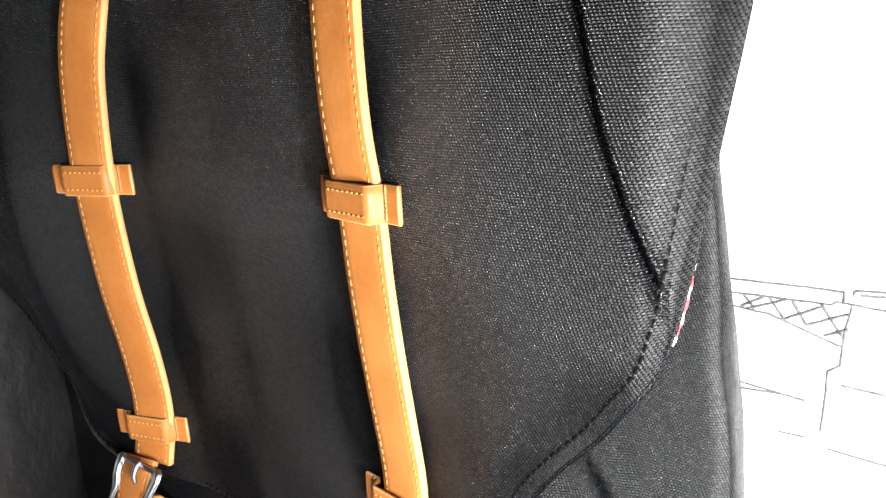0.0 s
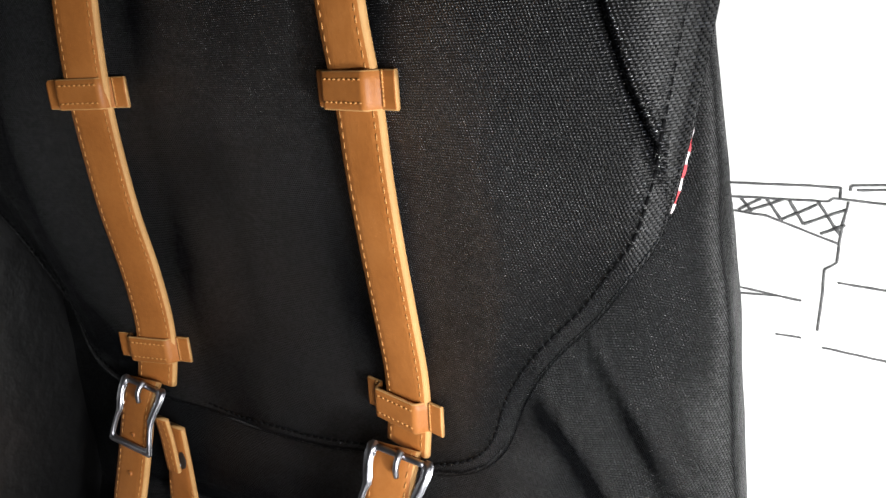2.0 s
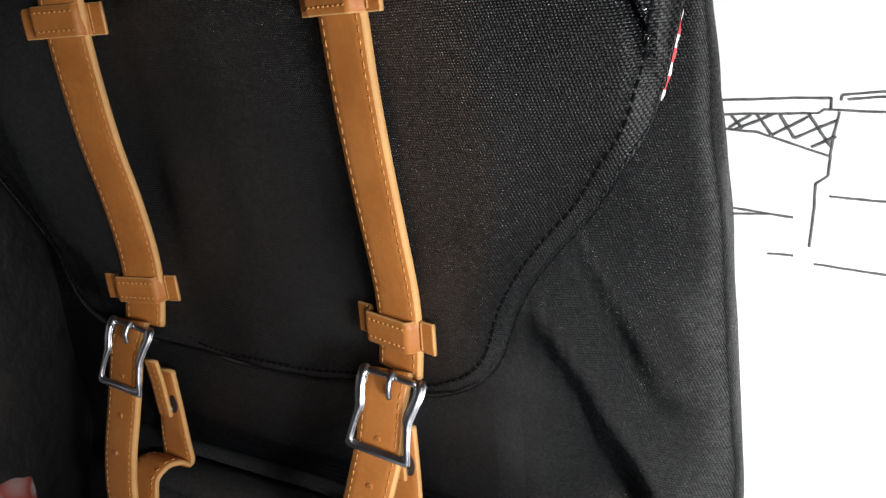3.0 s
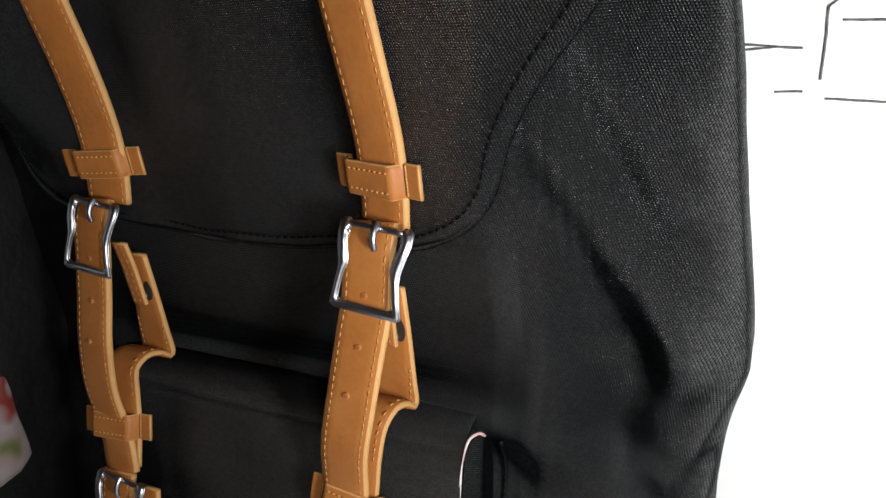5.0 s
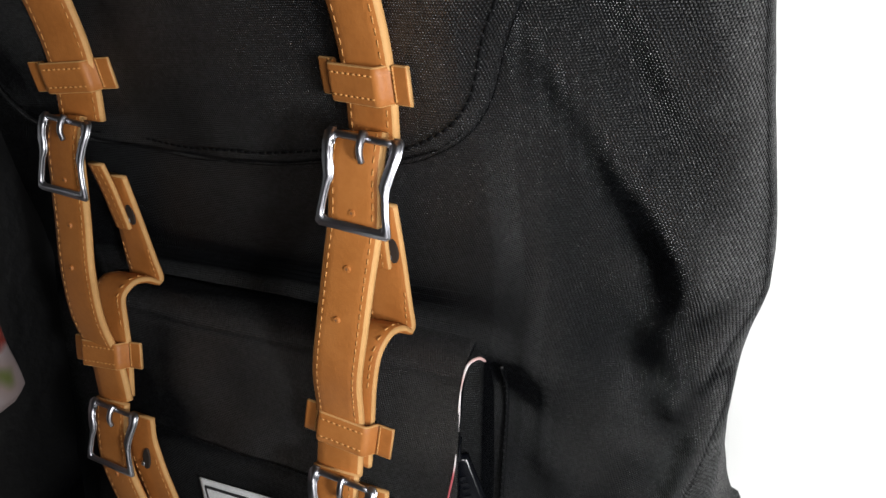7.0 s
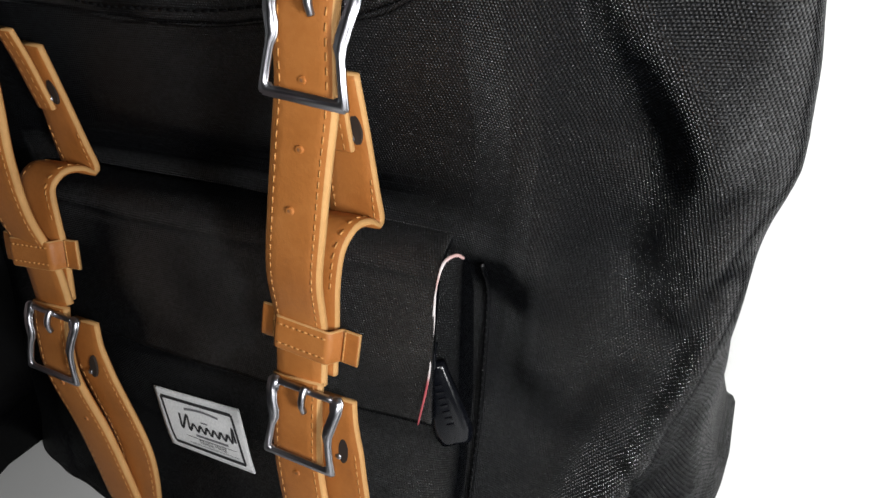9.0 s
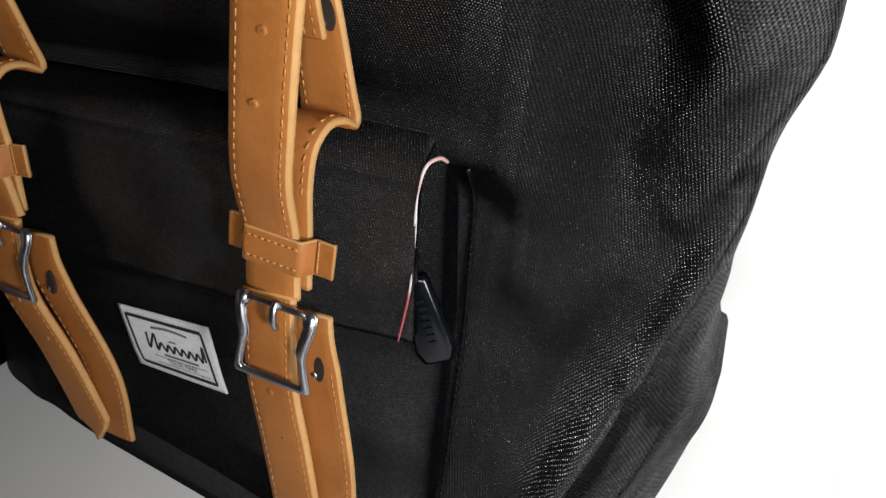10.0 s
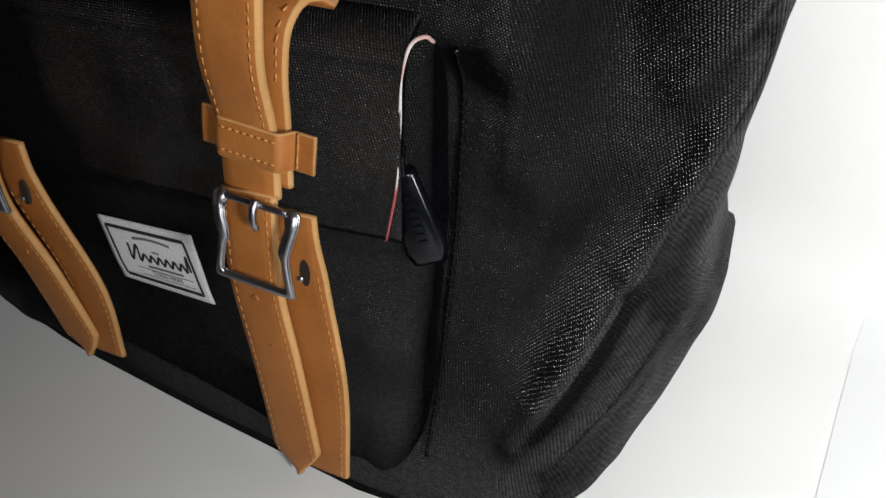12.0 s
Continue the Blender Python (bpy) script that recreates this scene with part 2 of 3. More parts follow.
def ribbon(points, width, thick, side=(1, 0, 0), n=60, tip=0.0, taper=None):
    """A strap: a soft-edged band along the points; its cut sides take the second material.
    tip: length over which its end runs to a point."""
    path, length = smooth_path(points, n)
    bm = bmesh.new()
    rings = []
    for i, (q, t, s, nrm) in enumerate(frames_along(path, side)):
        w = width * (taper(i / n) if taper else 1.0)
        left = length * (1 - i / n)
        if tip and left < tip:
            w *= max(0.12, left / tip)
        h, c = thick / 2, thick * 0.28
        ring = []
        for a, b in ((-w / 2, -h + c), (-w / 2, h - c), (-w / 2 + c, h), (-w / 4, h + c * 0.3), (0, h + c * 0.4), (w / 4, h + c * 0.3),
                     (w / 2 - c, h), (w / 2, h - c), (w / 2, -h + c), (w / 2 - c, -h), (0, -h), (-w / 2 + c, -h)):
            ring.append(bm.verts.new(q + s * a + nrm * b))
        rings.append(ring)
    for a, b in zip(rings, rings[1:]):
        for k in range(12):
            f = bm.faces.new((a[k], a[(k + 1) % 12], b[(k + 1) % 12], b[k]))
            f.material_index = 1 if k in (0, 1, 6, 7, 8) else 0
    for ring in (rings[0][::-1], rings[-1]):
        bm.faces.new(ring).material_index = 1
    bmesh.ops.recalc_face_normals(bm, faces=bm.faces)
    return bm


def stitches(points, offsets, lift, side=(1, 0, 0), pitch=0.0042, n=60, size=(0.0006, 0.0026), ends=(0.0, 0.0)):
    """Rows of thread stitches along a strap, at the given offsets across it."""
    path, length = smooth_path(points, max(8, int(length_of(points) / pitch)))
    bm = bmesh.new()
    fr = frames_along(path, side)
    for off in offsets:
        for i, (q, t, s, nrm) in enumerate(fr[:-1]):
            run = i / (len(fr) - 1)
            if run < ends[0] or run > 1 - ends[1]:
                continue
            r = Matrix((s, t, nrm)).transposed().to_4x4()
            wob = random.uniform(-0.06, 0.06)
            m = Matrix.Translation(q + t * pitch / 2 + s * off + nrm * lift) @ r @ Matrix.Rotation(wob, 4, "Z")
            verts = box_bm(bm, m, size[0], size[1], 0.0007)
            for v in verts:
                loc = m.inverted() @ v.co
                if abs(loc.y) > size[1] * 0.3:
                    v.co -= nrm * 0.0003
    return bm


def length_of(points):
    return sum((Vector(b) - Vector(a)).length for a, b in zip(points, points[1:]))


# ---- the display: floor, board with a sketch, room round it ----
def slab(name, centre, size, mat, turn=0.0, label="", category=""):
    bm = bmesh.new()
    box_bm(bm, Matrix.Identity(4), *size)
    bmesh.ops.bevel(bm, geom=bm.edges[:], offset=0.002, segments=2, affect="EDGES")
    ob = mesh_object(name, bm, mat, smooth=False)
    ob.matrix_world = pose(*centre, 0, 0, turn)
    return tagged(ob, label, category, kind="structure")


WALL_TURN = -7.35
WALL = pose(0.255, 0.074, 0.0, 0, 0, WALL_TURN)


def sweep_point(u, v):
    """Floor, a tight curve and the upright board, in one piece."""
    x, r = -2.3 + 4.2 * u, 0.05
    s = v * 3.4
    if s < 2.2:
        return WALL @ Vector((x, -r - 2.2 + s, 0))
    if s < 2.4:
        a = (s - 2.2) / 0.2 * math.pi / 2
        return WALL @ Vector((x, -r + r * math.sin(a), r - r * math.cos(a)))
    return WALL @ Vector((x, 0, r + (s - 2.4) * 1.9))


bm, _ = sheet(sweep_point, 12, 170)
bmesh.ops.recalc_face_normals(bm, faces=bm.faces)
tagged(solid(mesh_object("floor", bm, BOARD), 0.012, 1.0), "smooth white display floor sweeping up into a white board", "floor", kind="structure")
# unseen walls and ceiling added round the display, near-black to cut bounced light
slab("wall_south", (0.0, -2.08, 1.0), (3.2, 0.04, 2.08), ROOM_SHELL, label="plain dark wall added out of view to close the room", category="wall")
slab("wall_east", (1.62, -0.6, 1.0), (0.04, 3.0, 2.08), ROOM_SHELL, label="plain dark wall added out of view to close the room", category="wall")
slab("wall_west", (-1.62, -0.6, 1.0), (0.04, 3.0, 2.08), ROOM_SHELL, label="plain dark wall added out of view to close the room", category="wall")
slab("ceiling", (0.0, -0.6, 2.06), (3.2, 3.0, 0.04), ROOM_SHELL, label="plain dark ceiling added out of view to close the room", category="ceiling")



def stroke(bm, points, width):
    for (xa, za), (xb, zb) in zip(points, points[1:]):
        n = max(2, int(math.hypot(xb - xa, zb - za) / 0.003))
        rows = []
        for i in range(n + 1):
            f = i / n
            x, z = xa + (xb - xa) * f, za + (zb - za) * f
            dx, dz = (xb - xa), (zb - za)
            d = math.hypot(dx, dz)
            wob = (noise.noise(Vector((x * 300, z * 300, 1.0))) * 0.35 + 1.0) * width / 2
            jit = noise.noise(Vector((x * 120, z * 120, 7.0))) * 0.0003
            nx, nz = -dz / d, dx / d
            rows.append([bm.verts.new(WALL @ Vector((x + nx * (jit + k * wob), y, z + nz * (jit + k * wob)))) for k, y in ((-1, 0.001), (-1, -0.0006), (1, -0.0006), (1, 0.001))])
        for a, b in zip(rows, rows[1:]):
            for k in range(3):
                bm.faces.new((a[k], a[k + 1], b[k + 1], b[k]))


SKETCH_LINES = [
    [(-0.30, 0.401), (-0.0504, 0.4035), (-0.0001, 0.4048), (-0.0002, 0.3996)],
    [(0.0034, 0.4035), (0.0036, 0.406), (0.0182, 0.4073), (0.12, 0.409)], [(0.006, 0.404), (0.0184, 0.4051), (0.12, 0.4068)],
    [(-0.30, 0.395), (-0.0494, 0.3966), (-0.0046, 0.3978), (-0.003, 0.3995), (0.0192, 0.3986), (0.12, 0.398)],
    [(-0.12, 0.388), (-0.0482, 0.3898), (-0.0305, 0.3884), (-0.0078, 0.3811), (0.0014, 0.3781)],
    [(0.0033, 0.3985), (0.0016, 0.3813), (0.0016, 0.3689)], [(0.0016, 0.3689), (-0.0034, 0.365), (-0.0028, 0.3533), (-0.0034, 0.3335)],
    [(0.0028, 0.3591), (0.0237, 0.3587), (0.09, 0.358)], [(-0.0417, 0.3501), (-0.0116, 0.3474)], [(-0.0409, 0.3466), (-0.0224, 0.3483)],
    [(-0.0218, 0.3279), (-0.01, 0.3282)], [(-0.0007, 0.3251), (0.0276, 0.3241), (0.09, 0.322)],
]
LATTICE = [
    [(-0.0312, 0.3967), (-0.0242, 0.3875)], [(-0.0212, 0.3972), (-0.0142, 0.386)], [(-0.0093, 0.3979), (0.0014, 0.3826)],
    [(-0.0337, 0.3966), (-0.0437, 0.3901)], [(-0.0237, 0.3971), (-0.041, 0.3891)], [(-0.0091, 0.396), (-0.0241, 0.3869)],
    [(0.0025, 0.3946), (-0.0142, 0.386)], [(0.0033, 0.3873), (-0.0067, 0.382)], [(-0.0427, 0.3961), (-0.0371, 0.39)],
]
bm = bmesh.new()
for line in SKETCH_LINES:
    stroke(bm, line, 0.0011)
for line in LATTICE:
    stroke(bm, line, 0.0013)
tagged(mesh_object("bridge_sketch", bm, INK), "dark pencil sketch of a lattice bridge on the white board", "drawing", kind="structure")

# ---- the backpack ----
pack = tagged(new("backpack"), "black woven backpack with tan leather straps and steel buckles", "backpack")


def body_half(z):
    return interp(z, [0, 0.015, 0.05, 0.064, 0.078, 0.10, 0.14, 0.172, 0.184, 0.215, 0.244, 0.254, 0.267, 0.288, 0.318, 0.352, 0.371, 0.416, 0.465, 0.52, 0.60],
                  [0.219, 0.225, 0.232, 0.2345, 0.2295, 0.2265, 0.2225, 0.2215, 0.2235, 0.2285, 0.2340, 0.2340, 0.2325, 0.230, 0.2278, 0.224, 0.2222, 0.2162, 0.2092, 0.2015, 0.19])


def ridge_x(z):
    """Where the front cloth turns into the side, low on the pack."""
    return interp(z, [0, 0.03, 0.05, 0.13, 0.18, 0.21, 0.24], [0.160, 0.168, 0.175, 0.205, 0.220, 0.232, 0.30])


def hollow(x, z):
    """The cloth dips round the pocket and above its top."""
    side = 0.015 * (1 - step(0.125, 0.195, x)) * step(0.0, 0.05, z) * step(0.200, 0.165, z)
    above = 0.009 * math.exp(-((z - 0.206) / 0.012) ** 2) * step(0.128, 0.108, x)
    return side + above


def recede(x, z):
    """The foot of the pack runs a little back towards its inner side."""
    return 0.11 * max(0.0, 0.08 - x) * (1 - step(0.0, 0.14, z))


def body_front(z):
    return interp(z, [0, 0.04, 0.12, 0.2, 0.3, 0.45, 0.6], [-0.128, -0.108, -0.064, -0.036, -0.034, -0.036, -0.03])


# soft folds of the side cloth: from, to (x, z), half width, height
FOLDS = [((0.149, 0.350), (0.190, 0.287), 0.013, 0.0105), ((0.190, 0.287), (0.214, 0.246), 0.014, 0.008), ((0.186, 0.262), (0.193, 0.243), 0.012, -0.0045),
         ((0.213, 0.250), (0.203, 0.200), 0.011, 0.005), ((0.168, 0.385), (0.207, 0.310), 0.010, 0.008), ((0.192, 0.375), (0.216, 0.325), 0.007, 0.003),
         ((0.236, 0.246), (0.208, 0.190), 0.007, 0.006), ((0.226, 0.200), (0.203, 0.125), 0.006, 0.009), ((0.203, 0.125), (0.168, 0.045), 0.006, 0.009),
         ((0.190, 0.150), (0.166, 0.085), 0.009, -0.006), ((0.150, 0.290), (0.154, 0.150), 0.014, 0.009), ((0.178, 0.225), (0.184, 0.175), 0.011, -0.005),
         ((0.218, 0.090), (0.185, 0.035), 0.005, 0.004)]


def fold_height(x, z):
    h = 0.0
    for (xa, za), (xb, zb), w, height in FOLDS:
        dx, dz = xb - xa, zb - za
        f = ((x - xa) * dx + (z - za) * dz) / (dx * dx + dz * dz)
        g = min(1.0, max(0.0, f))
        d2 = (x - xa - g * dx) ** 2 + (z - za - g * dz) ** 2
        h += height * math.exp(-d2 / (w * w)) * (0.35 + 0.65 * math.sin(math.pi * min(1, max(0, 0.1 + 0.8 * g))))
    return h


def body_point(u, v):
    z = 0.60 * v
    w, f, back = body_half(z) * (1 + 0.012 * step(0.11, 0.17, z)), body_front(z), interp(z, [0, 0.05, 0.1], [0.03, 0.052, 0.06])
    a = 2 * math.pi * u
    cx, sy = math.cos(a), math.sin(a)
    p = 2 / (9.0 + 3.0 * step(0.0, 0.17, z) if cx > 0 else 9.0)
    x = w * math.copysign(abs(cx) ** p, cx) * (1.0 if cx > 0 else 0.89)
    y = (f + back) / 2 + (back - f) / 2 * math.copysign(abs(sy) ** p, sy)
    x *= 1 - 0.10 * step(-0.005, 0.06, y)
    if x > 0.18:
        y -= 0.010 * step(0.185, 0.222, x) * step(0.14, 0.20, z) * step(0.03, -0.02, y if y > -0.02 else -0.02)
    if y < 0:
        y += recede(x, z)
    if y < 0.04 and x > 0:
        y -= fold_height(x, z)
    d = max(0.0, x - ridge_x(z))
    if y < 0.03:
        y = min(0.035, y + 0.3 * d + 15 * d * d + hollow(abs(x), z))
    n = noise.noise(Vector((x * 22, y * 22, z * 16))) * 0.0025 + noise.noise(Vector((x * 60, y * 60, z * 40 + 3))) * 0.0008
    return x + n * math.copysign(1, x) * abs(cx), y - n, z


bm, rings = sheet(body_point, 220, 130, closed=True)
bm.faces.new(rings[0])
bm.faces.new(rings[-1][::-1])
bmesh.ops.recalc_face_normals(bm, faces=bm.faces)
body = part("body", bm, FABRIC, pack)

FLAP_X = [0, 0.035, 0.097, 0.119, 0.132, 0.141, 0.148, 0.156, 0.167, 0.180, 0.190, 0.2008, 0.2070, 0.2110, 0.2165, 0.219]
FLAP_Z = [0.279, 0.2795, 0.2875, 0.2955, 0.304, 0.316, 0.336, 0.351, 0.366, 0.381, 0.396, 0.414, 0.442, 0.475, 0.524, 0.56]


def flap_y(x, z):
    ax = abs(x)
    near = 0.70 + 0.30 * step(0.0, 0.05, z - interp(ax, FLAP_X, FLAP_Z) + 0.03 * step(0.17, 0.20, ax))
    y = -0.038 - 0.010 * step(0.32, 0.46, z) - 0.020 * near * step(0.05, 0.15, ax)
    y += 0.055 * max(0.0, (ax - 0.192) / 0.030) ** 2
    seam = interp(z, [0.42, 0.445, 0.465, 0.492, 0.53, 0.57], [0.2045, 0.2015, 0.1935, 0.1845, 0.1765, 0.1715])
    y -= 0.0035 * step(-0.0016, 0.0016, ax - seam) * step(0.415, 0.44, z) - 0.004 * math.exp(-((ax - seam + 0.0030) / 0.0022) ** 2) * step(0.425, 0.45, z)
    return y + noise.noise(Vector((x * 20, z * 16, 2.0))) * 0.003


def flap_point(u, v):
    x = (2 * u - 1) * 0.219
    zb = interp(abs(x), FLAP_X, FLAP_Z)
    if v < 0.8:
        z = zb + (0.57 - zb) * v / 0.8
        return x * (1.0 if x > 0 else 0.92), flap_y(x, z), z
    a = (v - 0.8) / 0.2 * math.pi / 2
    y0 = flap_y(x, 0.57)
    return x * (1.0 if x > 0 else 0.93) * (1 - 0.12 * math.sin(a)), y0 + (0.066 - y0) * (1 - math.cos(a)), 0.57 + 0.045 * math.sin(a)


bm, _ = sheet(flap_point, 420, 170, flat=True)
bmesh.ops.recalc_face_normals(bm, faces=bm.faces)
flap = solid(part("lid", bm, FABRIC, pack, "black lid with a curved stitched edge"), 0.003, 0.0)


def pocket_y(z, x=0.08):
    return recede(x, z) + interp(z, [0, 0.04, 0.077, 0.098, 0.11, 0.156, 0.17, 0.185, 0.194], [-0.125, -0.111, -0.094, -0.082, -0.076, -0.061, -0.056, -0.049, -0.038])


def pocket_point(u, v):
    z = 0.192 * v
    a = 2 * math.pi * u
    p = 2 / 11.0
    w = interp(z, [0, 0.03, 0.1, 0.192], [0.122, 0.128, 0.127, 0.122])
    cx, sy = math.cos(a), math.sin(a)
    x = w * math.copysign(abs(cx) ** p, cx)
    f, back = pocket_y(z, x) + 0.002, -0.005
    y = (f + back) / 2 + (back - f) / 2 * math.copysign(abs(sy) ** p, sy)
    n = noise.noise(Vector((x * 40, y * 40, z * 14 + 5))) * 0.004 * step(0.06, 0.12, abs(x))
    return x, y - n, z


bm, rings = sheet(pocket_point, 160, 70, closed=True)
bm.faces.new(rings[0])
bm.faces.new(rings[-1][::-1])
bmesh.ops.recalc_face_normals(bm, faces=bm.faces)
pocket = part("front_pocket", bm, FABRIC, pack)


def pocket_flap_point(u, v):
    x = -0.121 + 0.239 * u
    end = 0.125
    if v < 0.75:
        z = end + (0.186 - end) * v / 0.75
        y = pocket_y(z) - 0.004 - 0.003 * math.sin(math.pi * u)
    else:
        a = (v - 0.75) / 0.25 * math.pi / 2
        y0 = pocket_y(0.186) - 0.004 - 0.003 * math.sin(math.pi * u)
        y, z = y0 + (-0.03 - y0) * (1 - math.cos(a)), 0.186 + 0.0105 * math.sin(a)
    return x, y + noise.noise(Vector((x * 30, z * 30, 9))) * 0.002, z


bm, _ = sheet(pocket_flap_point, 120, 40)
bmesh.ops.recalc_face_normals(bm, faces=bm.faces)
pocket_flap = solid(part("pocket_flap", bm, FABRIC, pack, "black pocket flap folded over the pocket's top"), 0.003, 0.0)

# red and white lining tape that peeps out at the edge of lid and pocket flap
for sx in (1, -1):
    pts = [(sx * x, flap_y(x, z) - 0.001, z) for x, z in ((0.2090, 0.449), (0.2075, 0.438), (0.2045, 0.424), (0.2005, 0.411))]
    part("lining_tape", tube(smooth_path(pts, 30)[0], lambda f: 0.0003 + 0.0008 * math.sin(math.pi * f) + 0.0002 * math.sin(40 * f), 8), STRIPE, flap, "red and white striped lining tape")
pts = [(0.1235, -0.040, 0.190), (0.1225, -0.0445, 0.1945), (0.1195, -0.050, 0.1935), (0.118, -0.056, 0.184), (0.1175, -0.061, 0.17), (0.117, -0.069, 0.15), (0.1135, -0.0785, 0.128)]
part("lining_tape", tube(smooth_path(pts, 60)[0], lambda f: 0.0003 + 0.0005 * abs(math.sin(8.5 * f + 0.8)) * (1 - 0.6 * f), 8), TAPE, pocket_flap, "red and white striped lining tape")

# ---- straps, keepers and buckles ----
W = 0.0248


def strap(points, name, label="", tip=0.0, width=W, thick=0.0042, taper=None, stitch_rows=(-1, 1), ends=(0.0, 0.02), side=(-1, 0, 0)):
    s = part(name, ribbon(points, width, thick, side, 70, tip, taper), [LEATHER, EDGE], pack, label)
    if stitch_rows:
        rows = [k * (width / 2 - 0.0032) for k in stitch_rows]
        part("stitching", stitches(points, rows, thick / 2 + 0.0003, side, ends=ends), THREAD, s)["kind"] = "stuff"
    return s


def keeper(centre, tilt, lean, turn=0.0, width=0.047, height=0.0150, bulge=0.0050):
    """A leather band across a strap; its two ends are sewn flat to the cloth."""
    m = pose(*centre, tilt, lean, turn)
    pts = []
    for f in np.linspace(-1, 1, 41):
        x = float(f) * width / 2
        pts.append(m @ Vector((x, -bulge * (1 - step(W / 2 - 0.0006, W / 2 + 0.0030, abs(x))), 0)))
    up = (m.to_3x3() @ Vector((0, 0, -1)))
    k = part("keeper_loop", ribbon(pts, height, 0.0019, up, 60), [LEATHER, EDGE], pack)
    inner = pts[10:31]
    part("stitching", stitches(inner, (-height / 2 + 0.0032, height / 2 - 0.0032), 0.0013, up, 0.0032, size=(0.0006, 0.0020)), THREAD, k)["kind"] = "stuff"
    for f in (-1, 1):
        ends = [m @ Vector((f * (W / 2 + 0.0046), -0.0003, z)) for z in (-height * 0.44, height * 0.44)]
        part("stitching", stitches(ends, (0.0,), 0.0013, m.to_3x3() @ Vector((1, 0, 0)), 0.0028, size=(0.0007, 0.0021)), THREAD, k)["kind"] = "stuff"
    return k


def buckle(centre, tilt, lean, width=0.034, height=0.042):
    """A cast buckle: broad flat shoulders at the top, pinched sides, a straight foot, a thin bar and a prong."""
    m = pose(*centre, tilt, lean, 0)
    w, h = width / 2, height / 2
    outer = [(-0.70, 1.0), (-0.92, 1.0), (-1.02, 0.90), (-1.02, 0.66), (-0.95, 0.36), (-0.86, 0.02), (-0.86, -0.16), (-0.93, -0.55), (-1.0, -0.90), (-0.96, -1.0)]
    inner = [(-0.66, 0.76), (-0.74, 0.70), (-0.72, 0.60), (-0.68, 0.40), (-0.62, 0.22), (-0.60, 0.02), (-0.68, -0.16), (-0.74, -0.50), (-0.78, -0.74), (-0.74, -0.80)]
    both = [[(x * w, z * h) for x, z in line] + [(-x * w, z * h) for x, z in reversed(line)] for line in (outer, inner)]
    bm = bmesh.new()
    rings = []
    for lift in (0.0013, -0.0013):
        for line in both:
            rings.append([bm.verts.new((x, lift - 0.0022 * (1 - (z / h) ** 2) - (0.0006 if z > h * 0.3 else 0.0), z)) for x, z in line])
    lo_out, lo_in, hi_out, hi_in = rings
    n = len(lo_out)
    for a, b in ((hi_out, hi_in), (lo_in, lo_out), (lo_out, hi_out), (hi_in, lo_in)):
        for k in range(n):
            if k == n - 1:
                continue
            bm.faces.new((a[k], a[k + 1], b[k + 1], b[k]))
    for k in (0, n - 1):
        bm.faces.new((lo_out[k], lo_in[k], hi_in[k], hi_out[k]))
    bmesh.ops.recalc_face_normals(bm, faces=bm.faces)
    sharp = [e for e in bm.edges if len(e.link_faces) == 2 and e.calc_face_angle(0) > 0.9]
    bmesh.ops.bevel(bm, geom=sharp, offset=0.0011, segments=3, affect="EDGES", clamp_overlap=True)
    bmesh.ops.transform(bm, matrix=m, verts=bm.verts)
    ring = part("buckle", bm, STEEL, pack, "polished gunmetal buckle")
    bar = [m @ Vector((x, -0.0008, h * 0.88)) for x in np.linspace(-w * 0.8, w * 0.8, 8)]
    part("bar", tube(bar, 0.0015, 10, side=(0, 0, 1)), STEEL, ring)
    pr = [m @ Vector((0.0005, -0.0020, h * 1.0)), m @ Vector((0.0006, -0.0040, h * 0.84)), m @ Vector((0.0010, -0.0046, h * 0.62)), m @ Vector((0.0016, -0.0030, h * 0.42))]
    part("prong", tube(smooth_path(pr, 14)[0], lambda f: 0.0018 - 0.0005 * f, 8, side=(1, 0, 0)), STEEL, ring)
    return ring


def hole(centre, normal, parent, r=0.0017):
    """A punched hole: a pale raised rim of leather round a disc coloured as its shaded opening."""
    bm = bmesh.new()
    q = Vector((0, 0, 1)).rotation_difference(Vector(normal).normalized()).to_matrix().to_4x4()
    m = Matrix.Translation(centre) @ q
    bmesh.ops.create_cone(bm, cap_ends=True, segments=14, radius1=r, radius2=r * 0.75, depth=0.0010, matrix=m)
    made = bmesh.ops.create_cone(bm, cap_ends=True, segments=10, radius1=r * 0.4, radius2=r * 0.36, depth=0.0012, matrix=m)
    dark = set(made["verts"])
    for f in bm.faces:
        if all(v in dark for v in f.verts):
            f.material_index = 1
    part("punched_hole", bm, [LEATHER, PUNCH_SHADE], parent, smooth=False)


def eyelet(centre, normal, parent):
    """The oval slot in a leather backing, its shade a dark-coloured disc, with its steel stud."""
    q = Vector((0, 0, 1)).rotation_difference(Vector(normal).normalized()).to_matrix().to_4x4()
    bm = bmesh.new()
    bmesh.ops.create_cone(bm, cap_ends=True, segments=20, radius1=0.0034, radius2=0.0032, depth=0.0012, matrix=Matrix.Translation(centre) @ q @ Matrix.Diagonal((0.75, 1.9, 1, 1)))
    part("slot", bm, HOLE, parent, smooth=False)
    bm = bmesh.new()
    bmesh.ops.create_uvsphere(bm, u_segments=12, v_segments=8, radius=0.0018, matrix=Matrix.Translation(Vector(centre) + Vector((-0.0025, -0.0008, -0.0035))))
    part("stud", bm, STEEL, parent)


